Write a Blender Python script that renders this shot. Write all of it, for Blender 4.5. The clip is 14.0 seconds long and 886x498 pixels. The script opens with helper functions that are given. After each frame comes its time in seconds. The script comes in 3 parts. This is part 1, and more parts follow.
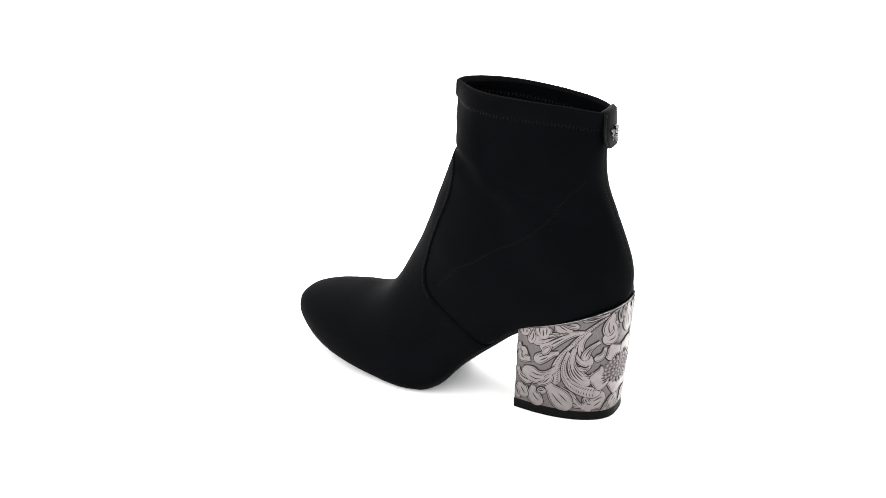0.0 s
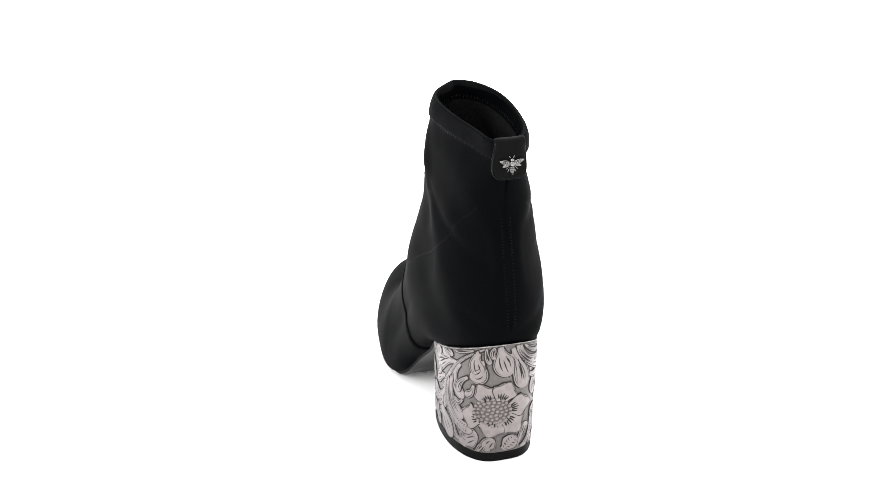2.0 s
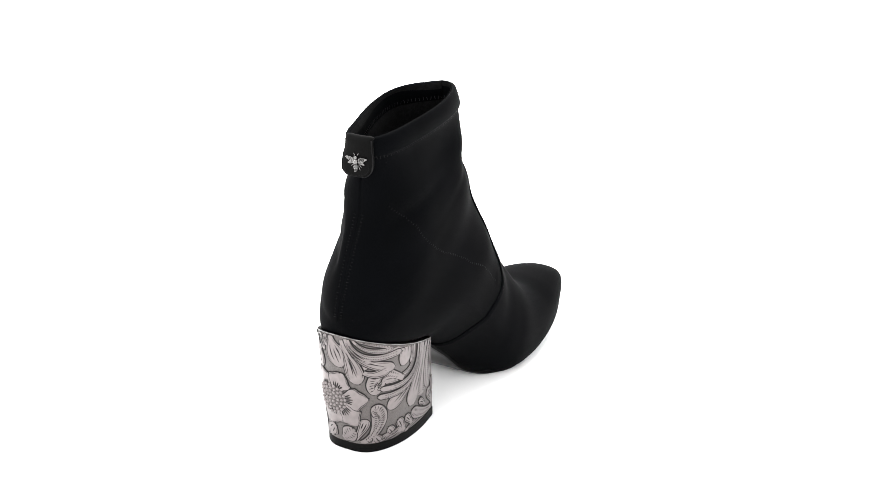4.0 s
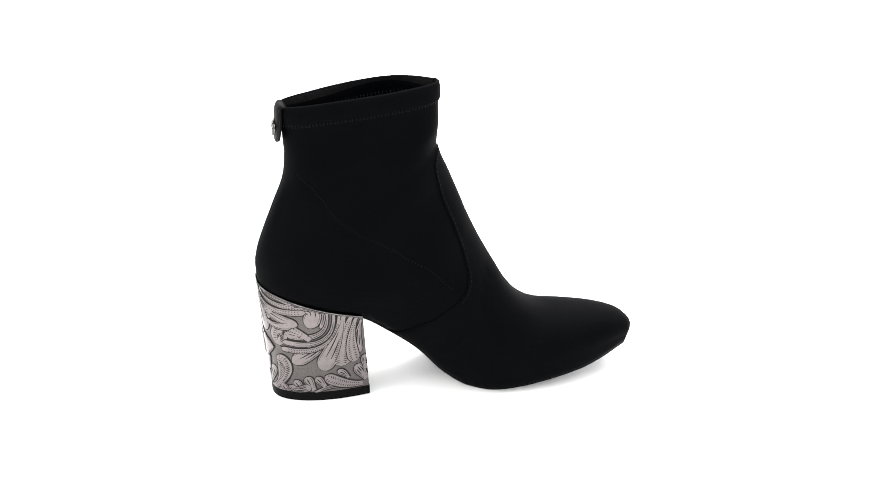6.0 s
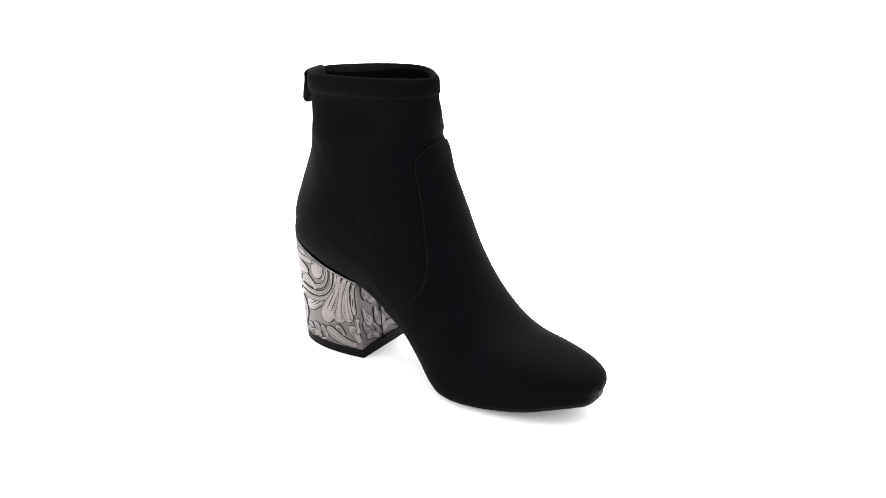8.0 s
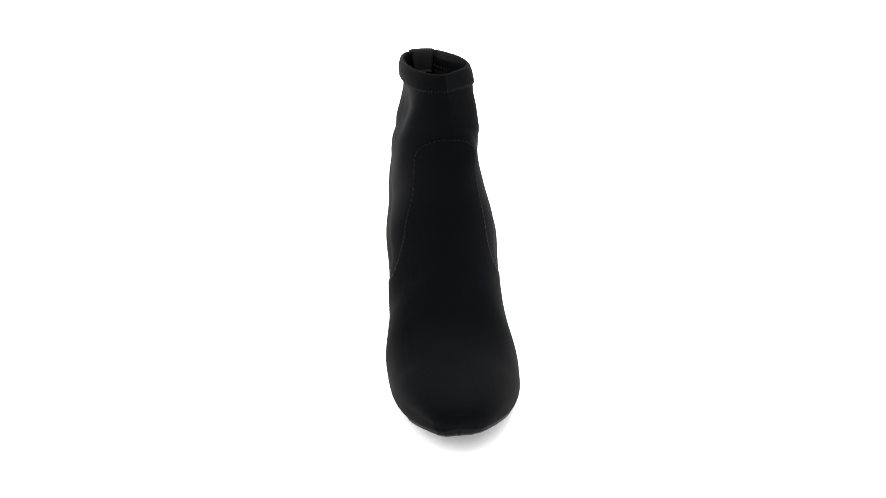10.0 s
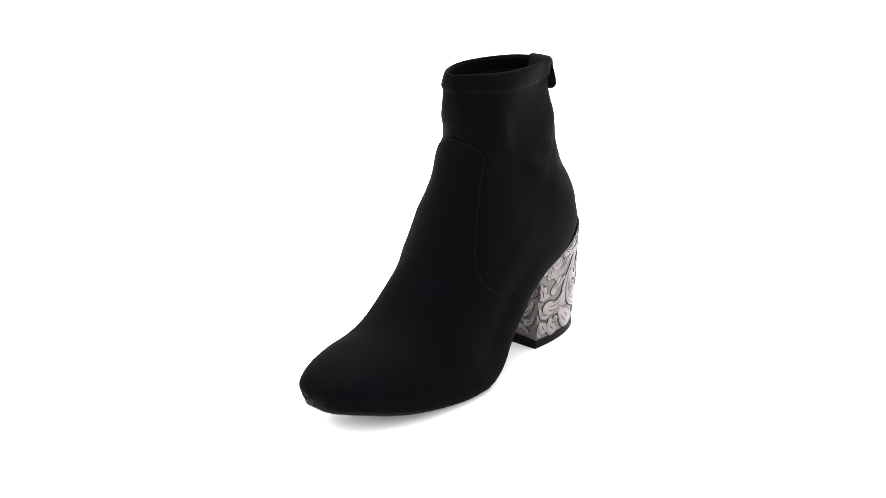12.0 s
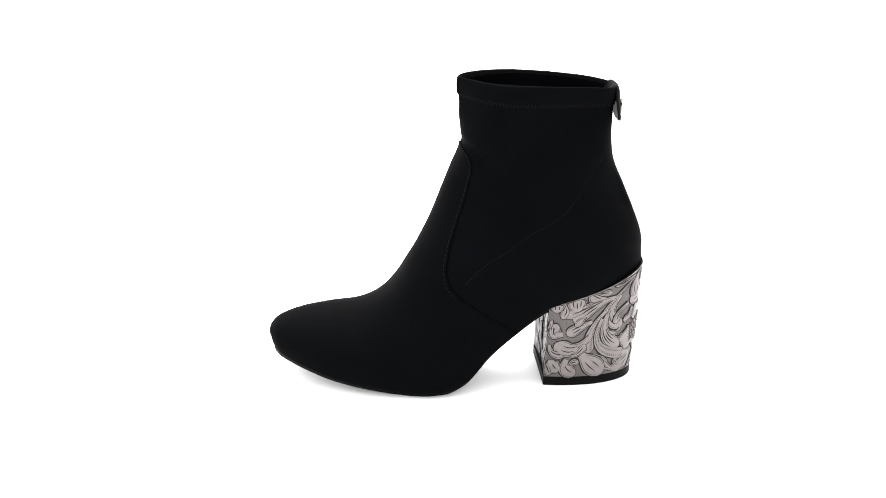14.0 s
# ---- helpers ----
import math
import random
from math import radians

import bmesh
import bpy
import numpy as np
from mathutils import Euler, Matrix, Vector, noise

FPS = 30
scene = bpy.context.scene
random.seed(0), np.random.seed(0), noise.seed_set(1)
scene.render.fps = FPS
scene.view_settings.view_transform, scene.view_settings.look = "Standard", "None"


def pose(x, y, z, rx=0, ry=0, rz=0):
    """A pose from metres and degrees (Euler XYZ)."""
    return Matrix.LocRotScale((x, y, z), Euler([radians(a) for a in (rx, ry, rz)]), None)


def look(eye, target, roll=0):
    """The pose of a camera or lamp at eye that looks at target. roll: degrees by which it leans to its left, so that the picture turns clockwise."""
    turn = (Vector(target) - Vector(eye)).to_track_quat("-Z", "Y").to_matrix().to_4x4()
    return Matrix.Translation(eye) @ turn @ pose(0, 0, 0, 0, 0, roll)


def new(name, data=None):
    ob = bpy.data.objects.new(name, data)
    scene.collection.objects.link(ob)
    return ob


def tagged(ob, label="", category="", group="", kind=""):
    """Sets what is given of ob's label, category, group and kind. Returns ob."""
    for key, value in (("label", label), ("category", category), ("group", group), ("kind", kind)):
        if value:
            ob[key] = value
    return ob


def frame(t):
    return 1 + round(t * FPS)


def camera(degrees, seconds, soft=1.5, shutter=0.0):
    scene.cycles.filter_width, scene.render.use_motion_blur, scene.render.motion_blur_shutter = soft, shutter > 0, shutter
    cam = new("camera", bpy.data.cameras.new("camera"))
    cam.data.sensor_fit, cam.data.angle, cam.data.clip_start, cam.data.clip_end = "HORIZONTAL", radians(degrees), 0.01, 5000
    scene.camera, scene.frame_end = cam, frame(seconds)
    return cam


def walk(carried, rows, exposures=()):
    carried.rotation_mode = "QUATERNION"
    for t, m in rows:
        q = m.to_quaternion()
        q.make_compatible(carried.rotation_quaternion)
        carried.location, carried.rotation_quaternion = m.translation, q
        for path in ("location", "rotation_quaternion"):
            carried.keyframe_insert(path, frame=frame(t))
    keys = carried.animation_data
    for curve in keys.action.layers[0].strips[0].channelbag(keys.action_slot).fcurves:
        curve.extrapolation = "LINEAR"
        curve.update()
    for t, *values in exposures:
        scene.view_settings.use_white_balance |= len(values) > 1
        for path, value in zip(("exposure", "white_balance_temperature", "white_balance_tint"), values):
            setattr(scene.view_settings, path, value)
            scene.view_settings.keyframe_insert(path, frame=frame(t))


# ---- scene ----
# ---- camera: it stands still before a slowly turning boot ----
EYE = (0.0, -0.7993, 0.42253)
TILT, TURN = radians(22.617), radians(-0.304)
AIM = (EYE[0] + math.sin(TURN) * math.cos(TILT), EYE[1] + math.cos(TURN) * math.cos(TILT), EYE[2] - math.sin(TILT))
cam = camera(37.40, 14.0, soft=0.8)
walk(cam, [(0.0, look(EYE, AIM, -0.712)), (14.0, look(EYE, AIM, -0.712))])

# ---- light: a white studio surround and a large softbox overhead ----
world = bpy.data.worlds.new("studio_surround")
scene.world = world
world.use_nodes = True
world.node_tree.nodes["Background"].inputs["Color"].default_value = (1.0, 1.0, 1.0, 1)
world.node_tree.nodes["Background"].inputs["Strength"].default_value = 2.6


def softbox(name, eye, target, size_x, size_y, watts):
    data = bpy.data.lights.new(name, "AREA")
    data.shape, data.size, data.size_y, data.energy, data.color = "RECTANGLE", size_x, size_y, watts, (1.0, .985, .975)
    lamp = new(name, data)
    lamp.matrix_world = look(eye, target)
    return lamp


softbox("softbox_top", (0.15, 0.55, 1.45), (0, 0, 0), 1.0, 1.0, 46.0)
softbox("softbox_side", (-1.1, -0.5, 0.9), (0, 0, .08), .7, .9, 9.0)


# ---- materials ----
def material(name, base, rough, metal=0.0):
    m = bpy.data.materials.new(name)
    m.use_nodes = True
    b = m.node_tree.nodes["Principled BSDF"]
    b.inputs["Base Color"].default_value = (*base, 1)
    b.inputs["Roughness"].default_value = rough
    b.inputs["Metallic"].default_value = metal
    return m, m.node_tree.nodes, m.node_tree.links, b


def grain(m, scale, low, high, bump, distance, fine=None, detail=4.0):
    """Varies a material's colour between low and high over a noise, and gives it relief."""
    nodes, links = m.node_tree.nodes, m.node_tree.links
    b = nodes["Principled BSDF"]
    co = nodes.new("ShaderNodeTexCoord")
    n1 = nodes.new("ShaderNodeTexNoise")
    n1.inputs["Scale"].default_value, n1.inputs["Detail"].default_value = scale, detail
    links.new(co.outputs["Object"], n1.inputs["Vector"])
    mix = nodes.new("ShaderNodeMix")
    mix.data_type = "RGBA"
    mix.inputs["A"].default_value, mix.inputs["B"].default_value = (*low, 1), (*high, 1)
    links.new(n1.outputs["Fac"], mix.inputs["Factor"])
    links.new(mix.outputs["Result"], b.inputs["Base Color"])
    n2 = nodes.new("ShaderNodeTexNoise")
    n2.inputs["Scale"].default_value, n2.inputs["Detail"].default_value = fine or scale * 12, 3.0
    links.new(co.outputs["Object"], n2.inputs["Vector"])
    bm_ = nodes.new("ShaderNodeBump")
    bm_.inputs["Strength"].default_value, bm_.inputs["Distance"].default_value = bump, distance
    links.new(n2.outputs["Fac"], bm_.inputs["Height"])
    links.new(bm_.outputs["Normal"], b.inputs["Normal"])
    return m


FLOOR = grain(material("white_studio_floor", (.86, .86, .86), .55)[0], 6, (.91, .91, .91), (.93, .93, .93), .05, .0005)
FABRIC = grain(material("black_stretch_fabric", (.01, .01, .011), .74)[0], 35, (.0002, .0003, .0004), (.0008, .0010, .0015), .25, .00015, 2600)
FABRIC.node_tree.nodes["Principled BSDF"].inputs["Specular IOR Level"].default_value = .020
LINING = grain(material("black_knit_lining", (.008, .008, .008), .9)[0], 500, (.0012, .0012, .0013), (.0080, .0080, .0085), .5, .0004, 1500)
LINING.node_tree.nodes["Principled BSDF"].inputs["Specular IOR Level"].default_value = .03
RUBBER = grain(material("black_rubber", (.012, .011, .011), .5)[0], 50, (.0008, .0008, .0008), (.002, .0019, .0019), .2, .0002)
LEATHER = grain(material("black_smooth_leather", (.012, .012, .012), .55)[0], 45, (.0012, .0012, .0012), (.003, .003, .003), .3, .0002, 700)
THREAD = material("black_thread", (.0026, .0027, .0031), .6)[0]
NYLON = material("glossy_nylon_thread", (.010, .010, .011), .35)[0]
# Greyer than the leather: the tab's glossy lit edge put into colour.
LIT_EDGE = material("lit_leather_edge", (.0045, .0045, .0048), .45)[0]
for thread in (THREAD, NYLON, LIT_EDGE):
    thread.node_tree.nodes["Principled BSDF"].inputs["Specular IOR Level"].default_value = .06
RUBBER.node_tree.nodes["Principled BSDF"].inputs["Specular IOR Level"].default_value = .04
LEATHER.node_tree.nodes["Principled BSDF"].inputs["Specular IOR Level"].default_value = .03
SOLE = grain(material("smooth_black_sole", (.006, .006, .006), .28)[0], 40, (.002, .002, .002), (.005, .005, .005), .15, .0002)
SOLE.node_tree.nodes["Principled BSDF"].inputs["Specular IOR Level"].default_value = .2
# The near-black to silver mottle puts the polished bee's glints into its colour.
SILVER = grain(material("polished_gunmetal_painted_glints", (.62, .61, .60), .18, 1.0)[0], 900, (.02, .02, .02), (.27, .265, .26), .15, .0001)
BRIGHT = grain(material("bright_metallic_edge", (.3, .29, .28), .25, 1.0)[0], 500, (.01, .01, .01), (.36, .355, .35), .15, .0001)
# Dark tone that stands in for black reflections in the bee's metal.
REFLECTION_DARK = material("dark_reflection_metal", (.10, .10, .10), .35, 1.0)[0]
HEEL_GROUND = grain(material("tooled_grey_ground", (.16, .15, .145), .42, .35)[0], 1300, (.016, .014, .013), (.095, .082, .079), .6, .0003, 1800, 2.0)
HEEL_LIGHT = grain(material("embossed_silver_leaf", (.55, .52, .51), .34, .45)[0], 260, (.088, .077, .076), (.172, .150, .149), .35, .0002, 1500)
HEEL_DARK = material("burnished_groove", (.010, .0090, .009), .6)[0]
HEEL_DARK.node_tree.nodes["Principled BSDF"].inputs["Specular IOR Level"].default_value = .12

# ---- building helpers ----
def part(name, bm, mat, parent, label="", smooth=True):
    """Links a bmesh, or (vertices, faces), as one mesh object under a thing or a part."""
    me = bpy.data.meshes.new(name)
    if isinstance(bm, tuple):
        me.from_pydata([tuple(v) for v in bm[0]], [], bm[1])
        me.update()
    else:
        bm.to_mesh(me)
        bm.free()
    for m in mat if isinstance(mat, list) else [mat]:
        me.materials.append(m)
    me.polygons.foreach_set("use_smooth", [smooth] * len(me.polygons))
    ob = new(name, me)
    ob.parent = parent
    return tagged(ob, label) if label else ob


def sheet(rows, closed=False):
    """Vertices and faces of a grid of points; closed: the last column meets the first."""
    n = len(rows[0])
    verts = [p for r in rows for p in r]
    faces = []
    for i in range(len(rows) - 1):
        for j in range(n if closed else n - 1):
            k = (j + 1) % n
            faces.append((i * n + j, i * n + k, (i + 1) * n + k, (i + 1) * n + j))
    return verts, faces


def span(a, b, n):
    return [a + (b - a) * i / (n - 1) for i in range(n)]


# ---- boot form: sections that fan out from the toe over the instep to the collar ----
# each row in mm: front/top point (u, z), back/bottom point (u, z), middle v, half width, height of the widest place, flat share of the bottom, lean of the ridge, shift of the bottom
TOE = [
    (122.5, 26.8, 119.7, 23.1, -11.4, -0.2, 0.50, 0.60, -1.9, -0.9),
    (120.4, 33.0, 117.6, 21.3, -10.4, 12.3, 0.58, 0.82, -3.0, -1.1),
    (113.4, 37.8, 111.7, 20.0, -8.4, 19.1, 0.62, 0.87, -4.9, -1.4),
    (98.8, 41.9, 99.3, 17.4, -6.4, 26.9, 0.69, 0.93, -6.5, -1.5),
    (78.9, 44.7, 82.4, 12.8, -4.8, 34.3, 0.73, 0.92, -7.0, -1.2),
    (60.2, 47.2, 62.4, 8.1, -2.8, 39.6, 0.79, 0.87, -7.1, -1.1),
    (45.8, 55.5, 40.5, 4.4, -1.3, 42.1, 0.82, 0.85, -6.9, -0.7),
    (35.2, 68.2, 19.4, 3.2, -0.2, 42.7, 0.80, 0.86, -6.9, 1.2)]
WAIST = [
    (28.4, 80.3, 5.0, 3.7, 0.9, 39.9, 0.73, 0.77, -6.9, 4.5),
    (22.7, 90.6, -9.1, 10.5, 1.8, 36.8, 0.64, 0.65, -6.2, 7.8),
    (18.0, 99.5, -24.5, 26.4, 1.0, 36.1, 0.58, 0.53, -5.0, 8.7),
    (13.3, 109.6, -44.0, 42.3, 1.0, 36.5, 0.59, 0.49, -3.6, 7.3),
    (8.9, 119.8, -64.5, 57.7, 1.1, 37.6, 0.61, 0.58, -3.2, 5.1),
    (5.4, 129.1, -88.7, 64.5, 1.3, 36.6, 0.62, 0.61, -2.8, 3.7),
    (1.5, 139.0, -110.7, 72.1, 1.6, 33.8, 0.59, 0.55, -2.8, 1.8),
    (-2.3, 148.3, -124.5, 78.3, 2.2, 32.1, 0.56, 0.28, -3.5, 0.8)]
SHAFT = [
    (-5.9, 156.4, -127.7, 88.5, 2.5, 30.2, 0.53, 0.00, -3.8, 0.4),
    (-7.8, 162.1, -126.4, 100.4, 1.8, 29.0, 0.50, 0.00, -3.5, 0.3),
    (-8.6, 165.6, -121.2, 115.4, 1.0, 27.9, 0.47, 0.00, -2.8, 0.2),
    (-8.0, 170.0, -114.0, 132.8, 0.8, 26.8, 0.47, 0.00, -1.4, -0.5),
    (-7.5, 175.5, -107.3, 149.3, 0.5, 25.5, 0.47, 0.00, -0.9, -1.3),
    (-6.9, 182.3, -105.4, 164.9, 0.6, 23.4, 0.46, 0.00, -0.4, -2.0),
    (-7.1, 190.5, -106.0, 179.5, -0.3, 21.7, 0.44, 0.00, -0.2, -2.5),
    (-6.7, 198.1, -106.6, 189.5, -1.0, 22.1, 0.45, 0.00, -0.7, -2.3),
    (-7.1, 205.6, -107.5, 196.8, -0.2, 20.1, 0.47, 0.00, -1.5, -1.8)]
STATIONS = np.array(TOE + WAIST + SHAFT) * np.array([.001] * 6 + [1, 1, .001, .001])


def station(s):
    """The section at s (0 toe, 24 collar), by a smooth curve through the rows."""
    n = len(STATIONS) - 1
    s = min(max(s, 0.0), n)
    i = min(int(s), n - 1)
    f = s - i
    p0, p1, p2, p3 = (STATIONS[min(max(i + k, 0), n)] for k in (-1, 0, 1, 2))
    g = np.array([f * f, f, f * f] + [f] * 7) if s < 1 else f
    r = p1 + .5 * g * (p2 - p0 + g * (2 * p0 - 5 * p1 + 4 * p2 - p3 + g * (3 * (p1 - p2) + p3 - p0)))
    r[7] = max(r[7], 0)
    return r


# soft dents (-) and swells (+) of the stretch fabric: section, place round it, reach in both, height
DENTS = [(17.3, -.5, 2.3, .32, .0040), (11.5, -.6, 1.8, .3, .0024), (9.0, -.95, 2.0, .45, .0034), (17.5, .78, 3.5, .11, -.0011), (14.3, .97, 1.3, .10, -.0009), (18.3, 1.5, .35, .5, -.0012), (19.6, -1.35, .4, .4, -.0012), (19.8, .68, 2.6, .09, .0006)]
# the side seam that runs from the back of the ankle down to the instep: section, place round the boot
DIAGONAL = [(20.4, 1.65), (19.6, 1.40), (18.8, 1.25), (17.1, 1.07), (16.0, .97), (14.6, .87), (13.4, .81), (12.0, .79), (10.6, .79)]

# how the collar and shaft sag, in mm: rows from the ankle up, columns from the front to the back
SAG_LEFT = [(4.5, -1.7, -0.5, 0.8, 2.2, -0.1),
         (1.5, 0.4, 1.1, -1.1, -0.5, 0.1),
         (0.6, 2.5, -2.8, 1.8, -2.3, -3.6),
         (-2.2, 2.5, -1.9, -2.7, 1.6, 1.8),
         (-2.8, 1.3, 1.2, -2.2, -2.5, -1.3),
         (-5.1, 0.7, 1.4, -2.6, -3.3, 0.7)]
SAG_RIGHT = [(0.6, 1.4, -0.1, 2.0, 2.1, 1.7),
         (-3.5, -1.0, 0.2, 1.2, -1.9, -0.1),
         (-1.4, 0.4, -0.3, 3.1, -0.7, -2.5),
         (1.5, 1.5, -3.1, 0.6, 2.2, 1.6),
         (1.9, 0.2, -0.9, -0.7, -0.9, 0.0),
         (-1.2, -0.8, 0.8, 0.5, 0.4, 0.3)]
SAG_ROWS, SAG_COLUMNS = (16, 17.5, 19, 20.5, 22, 23.5), (.3, .6, .9, 1.2, 1.45, 1.7)


def folds(s, a):
    d = 0.0
    for s0, a0, rs, ra, h in DENTS:
        d += h * math.exp(-((s - s0) / rs) ** 2 - ((a - a0) / ra) ** 2)
    if s > 11:
        for s0, row in zip(SAG_ROWS, SAG_LEFT if a > 0 else SAG_RIGHT):
            g = .001 * math.exp(-((s - s0) / 1.25) ** 2)
            d += g * sum(h * math.exp(-((abs(a) - a0) / .28) ** 2) for a0, h in zip(SAG_COLUMNS, row))
    if 10.6 < s < 20.4:
        line = float(np.interp(-s, [-p[0] for p in DIAGONAL], [p[1] for p in DIAGONAL]))
        d -= .0005 * math.exp(-((abs(a) - line) / .05) ** 2)
    f = min(max((2 - abs(a)) / .35, 0), 1) * min(abs(a) / .15, 1)
    return d * f * f * (3 - 2 * f)


def skin(s, a, out=0.0):
    """A point of the boot's skin: section s; a from 0 (front) through 1 (widest) to 2 (bottom edge) and 3 (bottom middle), minus on the right side; out: metres outwards."""
    fu, fz, bu, bz, vc, w, qm, b, lean, shift = station(s)
    k = abs(a)
    if k <= 1:
        e = 2 / (2.25 - .33 * math.exp(-((s - 10) / 3.2) ** 2))
        q, h = qm * (1 - math.cos(k * math.pi / 2) ** e), math.sin(k * math.pi / 2) ** e
    elif k <= 2:
        e = 2 / (2.35 - .45 * math.exp(-((s - 15.3) / 2.2) ** 2))
        q = qm + (1 - qm) * math.sin((k - 1) * math.pi / 2) ** e
        h = b + (1 - b) * max(math.cos((k - 1) * math.pi / 2), 0) ** e
    else:
        q, h = 1.0, b * (3 - k)
    chord = math.hypot(bu - fu, bz - fz)
    q = q + out / chord * (2 * min(q, 1) - 1)
    v = vc + lean * (1 - q) + shift * max(0, (q - .7) / .3) + math.copysign(h * w + out * min(h * 1.5, 1), a)
    rise = .0008 * max(s - 22, 0) * h * h if k <= 2 else 0
    v += folds(s, a) if a > 0 else -folds(s, a)
    return Vector((fu + q * (bu - fu), v, fz + q * (bz - fz) + rise))


# ---- heel form ----
def heel_top(u, v=0):
    """Height of the heel's upper edge."""
    f = min(max((-.0622 - u) / .066, 0), 1)
    return .0580 + .0231 * (.70 * f + .30 * f * f) + .018 * v


def heel_point(a, k, out=0.0):
    """A point of the heel's wall: a from -1 (front right corner) over 0 (back) to 1 (front left corner), k from 0 (floor) to 1 (upper edge)."""
    ang = abs(a) * math.pi / 2
    x, y = math.cos(ang) ** .63, math.sin(ang) ** .63
    front, length = -.0599 - .003 * k, .0618 + .0030 * k
    half = (.0242 + .0028 * (1 - (2 * x - 1) ** 2) + .0016 * k) + out
    u = front - x * (length + out)
    v = .0042 - .0003 * k + math.copysign(y * half, a)
    return Vector((u, v, k * heel_top(u, v)))


# ---- the studio ----
def studio_floor():
    bm = bmesh.new()
    bmesh.ops.create_grid(bm, x_segments=8, y_segments=8, size=12.0)
    me = bpy.data.meshes.new("floor")
    bm.to_mesh(me)
    bm.free()
    me.materials.append(FLOOR)
    return tagged(new("floor", me), "seamless white studio floor sheet under the boot", "floor", kind="structure")


studio_floor()

# ---- the boot ----
boot = tagged(new("ankle_boot"), "black stretch fabric ankle boot on a silver floral block heel", "boot")
AROUND = span(0, 1, 41) + span(1, 2, 41)[1:] + [2.5, 3.0]
LOOP = [-a for a in AROUND[:0:-1]] + AROUND[:-1]


def upper():
    rows = [[skin(s, a) for a in LOOP] for s in span(0, 23.9, 200)]
    verts, faces = sheet(rows, True)
    faces.append(tuple(range(len(LOOP))))
    return part("upper", (verts, faces), FABRIC, boot)


def lining():
    path = span(24.0, 14.5, 36)
    rows = [[skin(s, a, -.0016 if s > 16 else -.003) for a in LOOP] for s in path]
    verts, faces = sheet(rows, True)
    n = len(LOOP)
    faces.append(tuple(len(verts) - n + i for i in range(n)))
    return part("lining", (verts, faces), LINING, boot, "black knitted lining")


def hem():
    path = [(22.55, .0001), (22.58, .0007), (22.8, .0011), (23.4, .0012), (23.85, .0011), (24.0, .0007), (24.04, 0), (24.0, -.0009), (23.8, -.0015), (23.2, -.0018), (22.5, -.0017)]
    rows = []
    for s, out in path:
        lift = Vector((0, 0, .0006 if s > 24 else 0))
        rows.append([skin(s, a, out) + lift for a in LOOP])
    return part("collar_hem", sheet(rows, True), FABRIC, boot, "folded fabric hem of the collar")


def outsole():
    rows = []
    for s in span(0.0, 12.6, 100):
        fu, fz, bu, bz, vc, w, qm, b, lean, shift = station(s)
        half = b * w + .0006
        low = max(bz - .0036, 0.0)
        prof = [(-half, bz + .0012), (-half - .0006, bz - .0003), (-half + .0002, low + .0008), (-half + .0012, low), (0, low),
                (half - .0012, low), (half - .0002, low + .0008), (half + .0006, bz - .0003), (half, bz + .0012)]
        rows.append([Vector((bu + .0006 * (1 - min(s, 1)), vc + shift + v, z)) for v, z in prof])
    verts, faces = sheet(rows)
    n = len(rows[0])
    faces += [tuple(range(n)), tuple(len(verts) - 1 - i for i in range(n))]
    sole = part("outsole", (verts, faces), [RUBBER, SOLE], boot, "thin smooth black outsole", smooth=False)
    for i in range(len(rows) - 1):
        for j in (2, 3, 4, 5):
            sole.data.polygons[i * (n - 1) + j].material_index = 1
            sole.data.polygons[i * (n - 1) + j].use_smooth = j in (3, 4)
    return sole


def heel_parts():
    turn = span(-1, 1, 73)
    block = []
    for k in span(.08, 1.0, 12):
        block.append([heel_point(a, k) for a in turn])
    heel = part("heel", sheet(block), HEEL_GROUND, boot, "block heel wrapped in embossed silver floral leather")
    breast = []
    for k in span(.08, 1.0, 12):
        r, l = heel_point(-1, k), heel_point(1, k)
        breast.append([l.lerp(r, f) - Vector((.0016 * math.sin(math.pi * f), 0, 0)) for f in span(0, 1, 13)])
    part("heel_breast", sheet(breast), HEEL_GROUND, heel, "front face of the heel in embossed leather")
    rows = []
    for k in span(.09, .99, 14):
        c = heel_point(1, k).lerp(heel_point(-1, k), .5) - Vector((.0016, 0, 0))
        rows.append([c + Vector((x, d, 0)) for d, x in ((-.0006, -.0002), (-.0004, .0010), (.0004, .0010), (.0006, -.0002))])
    part("breast_seam", sheet(rows), HEEL_DARK, heel, "dark seam down the middle of the heel's front face")
    lid = [heel_point(a, 1.0) for a in turn]
    part("heel_seat", (lid, [tuple(range(len(lid)))]), RUBBER, heel)
    tip = []
    for z, out in ((0.0, -.0004), (.0004, .0004), (.006, .0005), (.0066, .0001)):
        ring = [heel_point(a, 0, out) + Vector((0, 0, z)) for a in turn]
        tip.append(ring)
    verts, faces = sheet(tip, True)
    n = len(turn)
    faces += [tuple(range(n)), tuple(len(verts) - 1 - i for i in range(n))]
    part("heel_tip", (verts, faces), RUBBER, boot, "black rubber heel tip", smooth=False)
    return heel


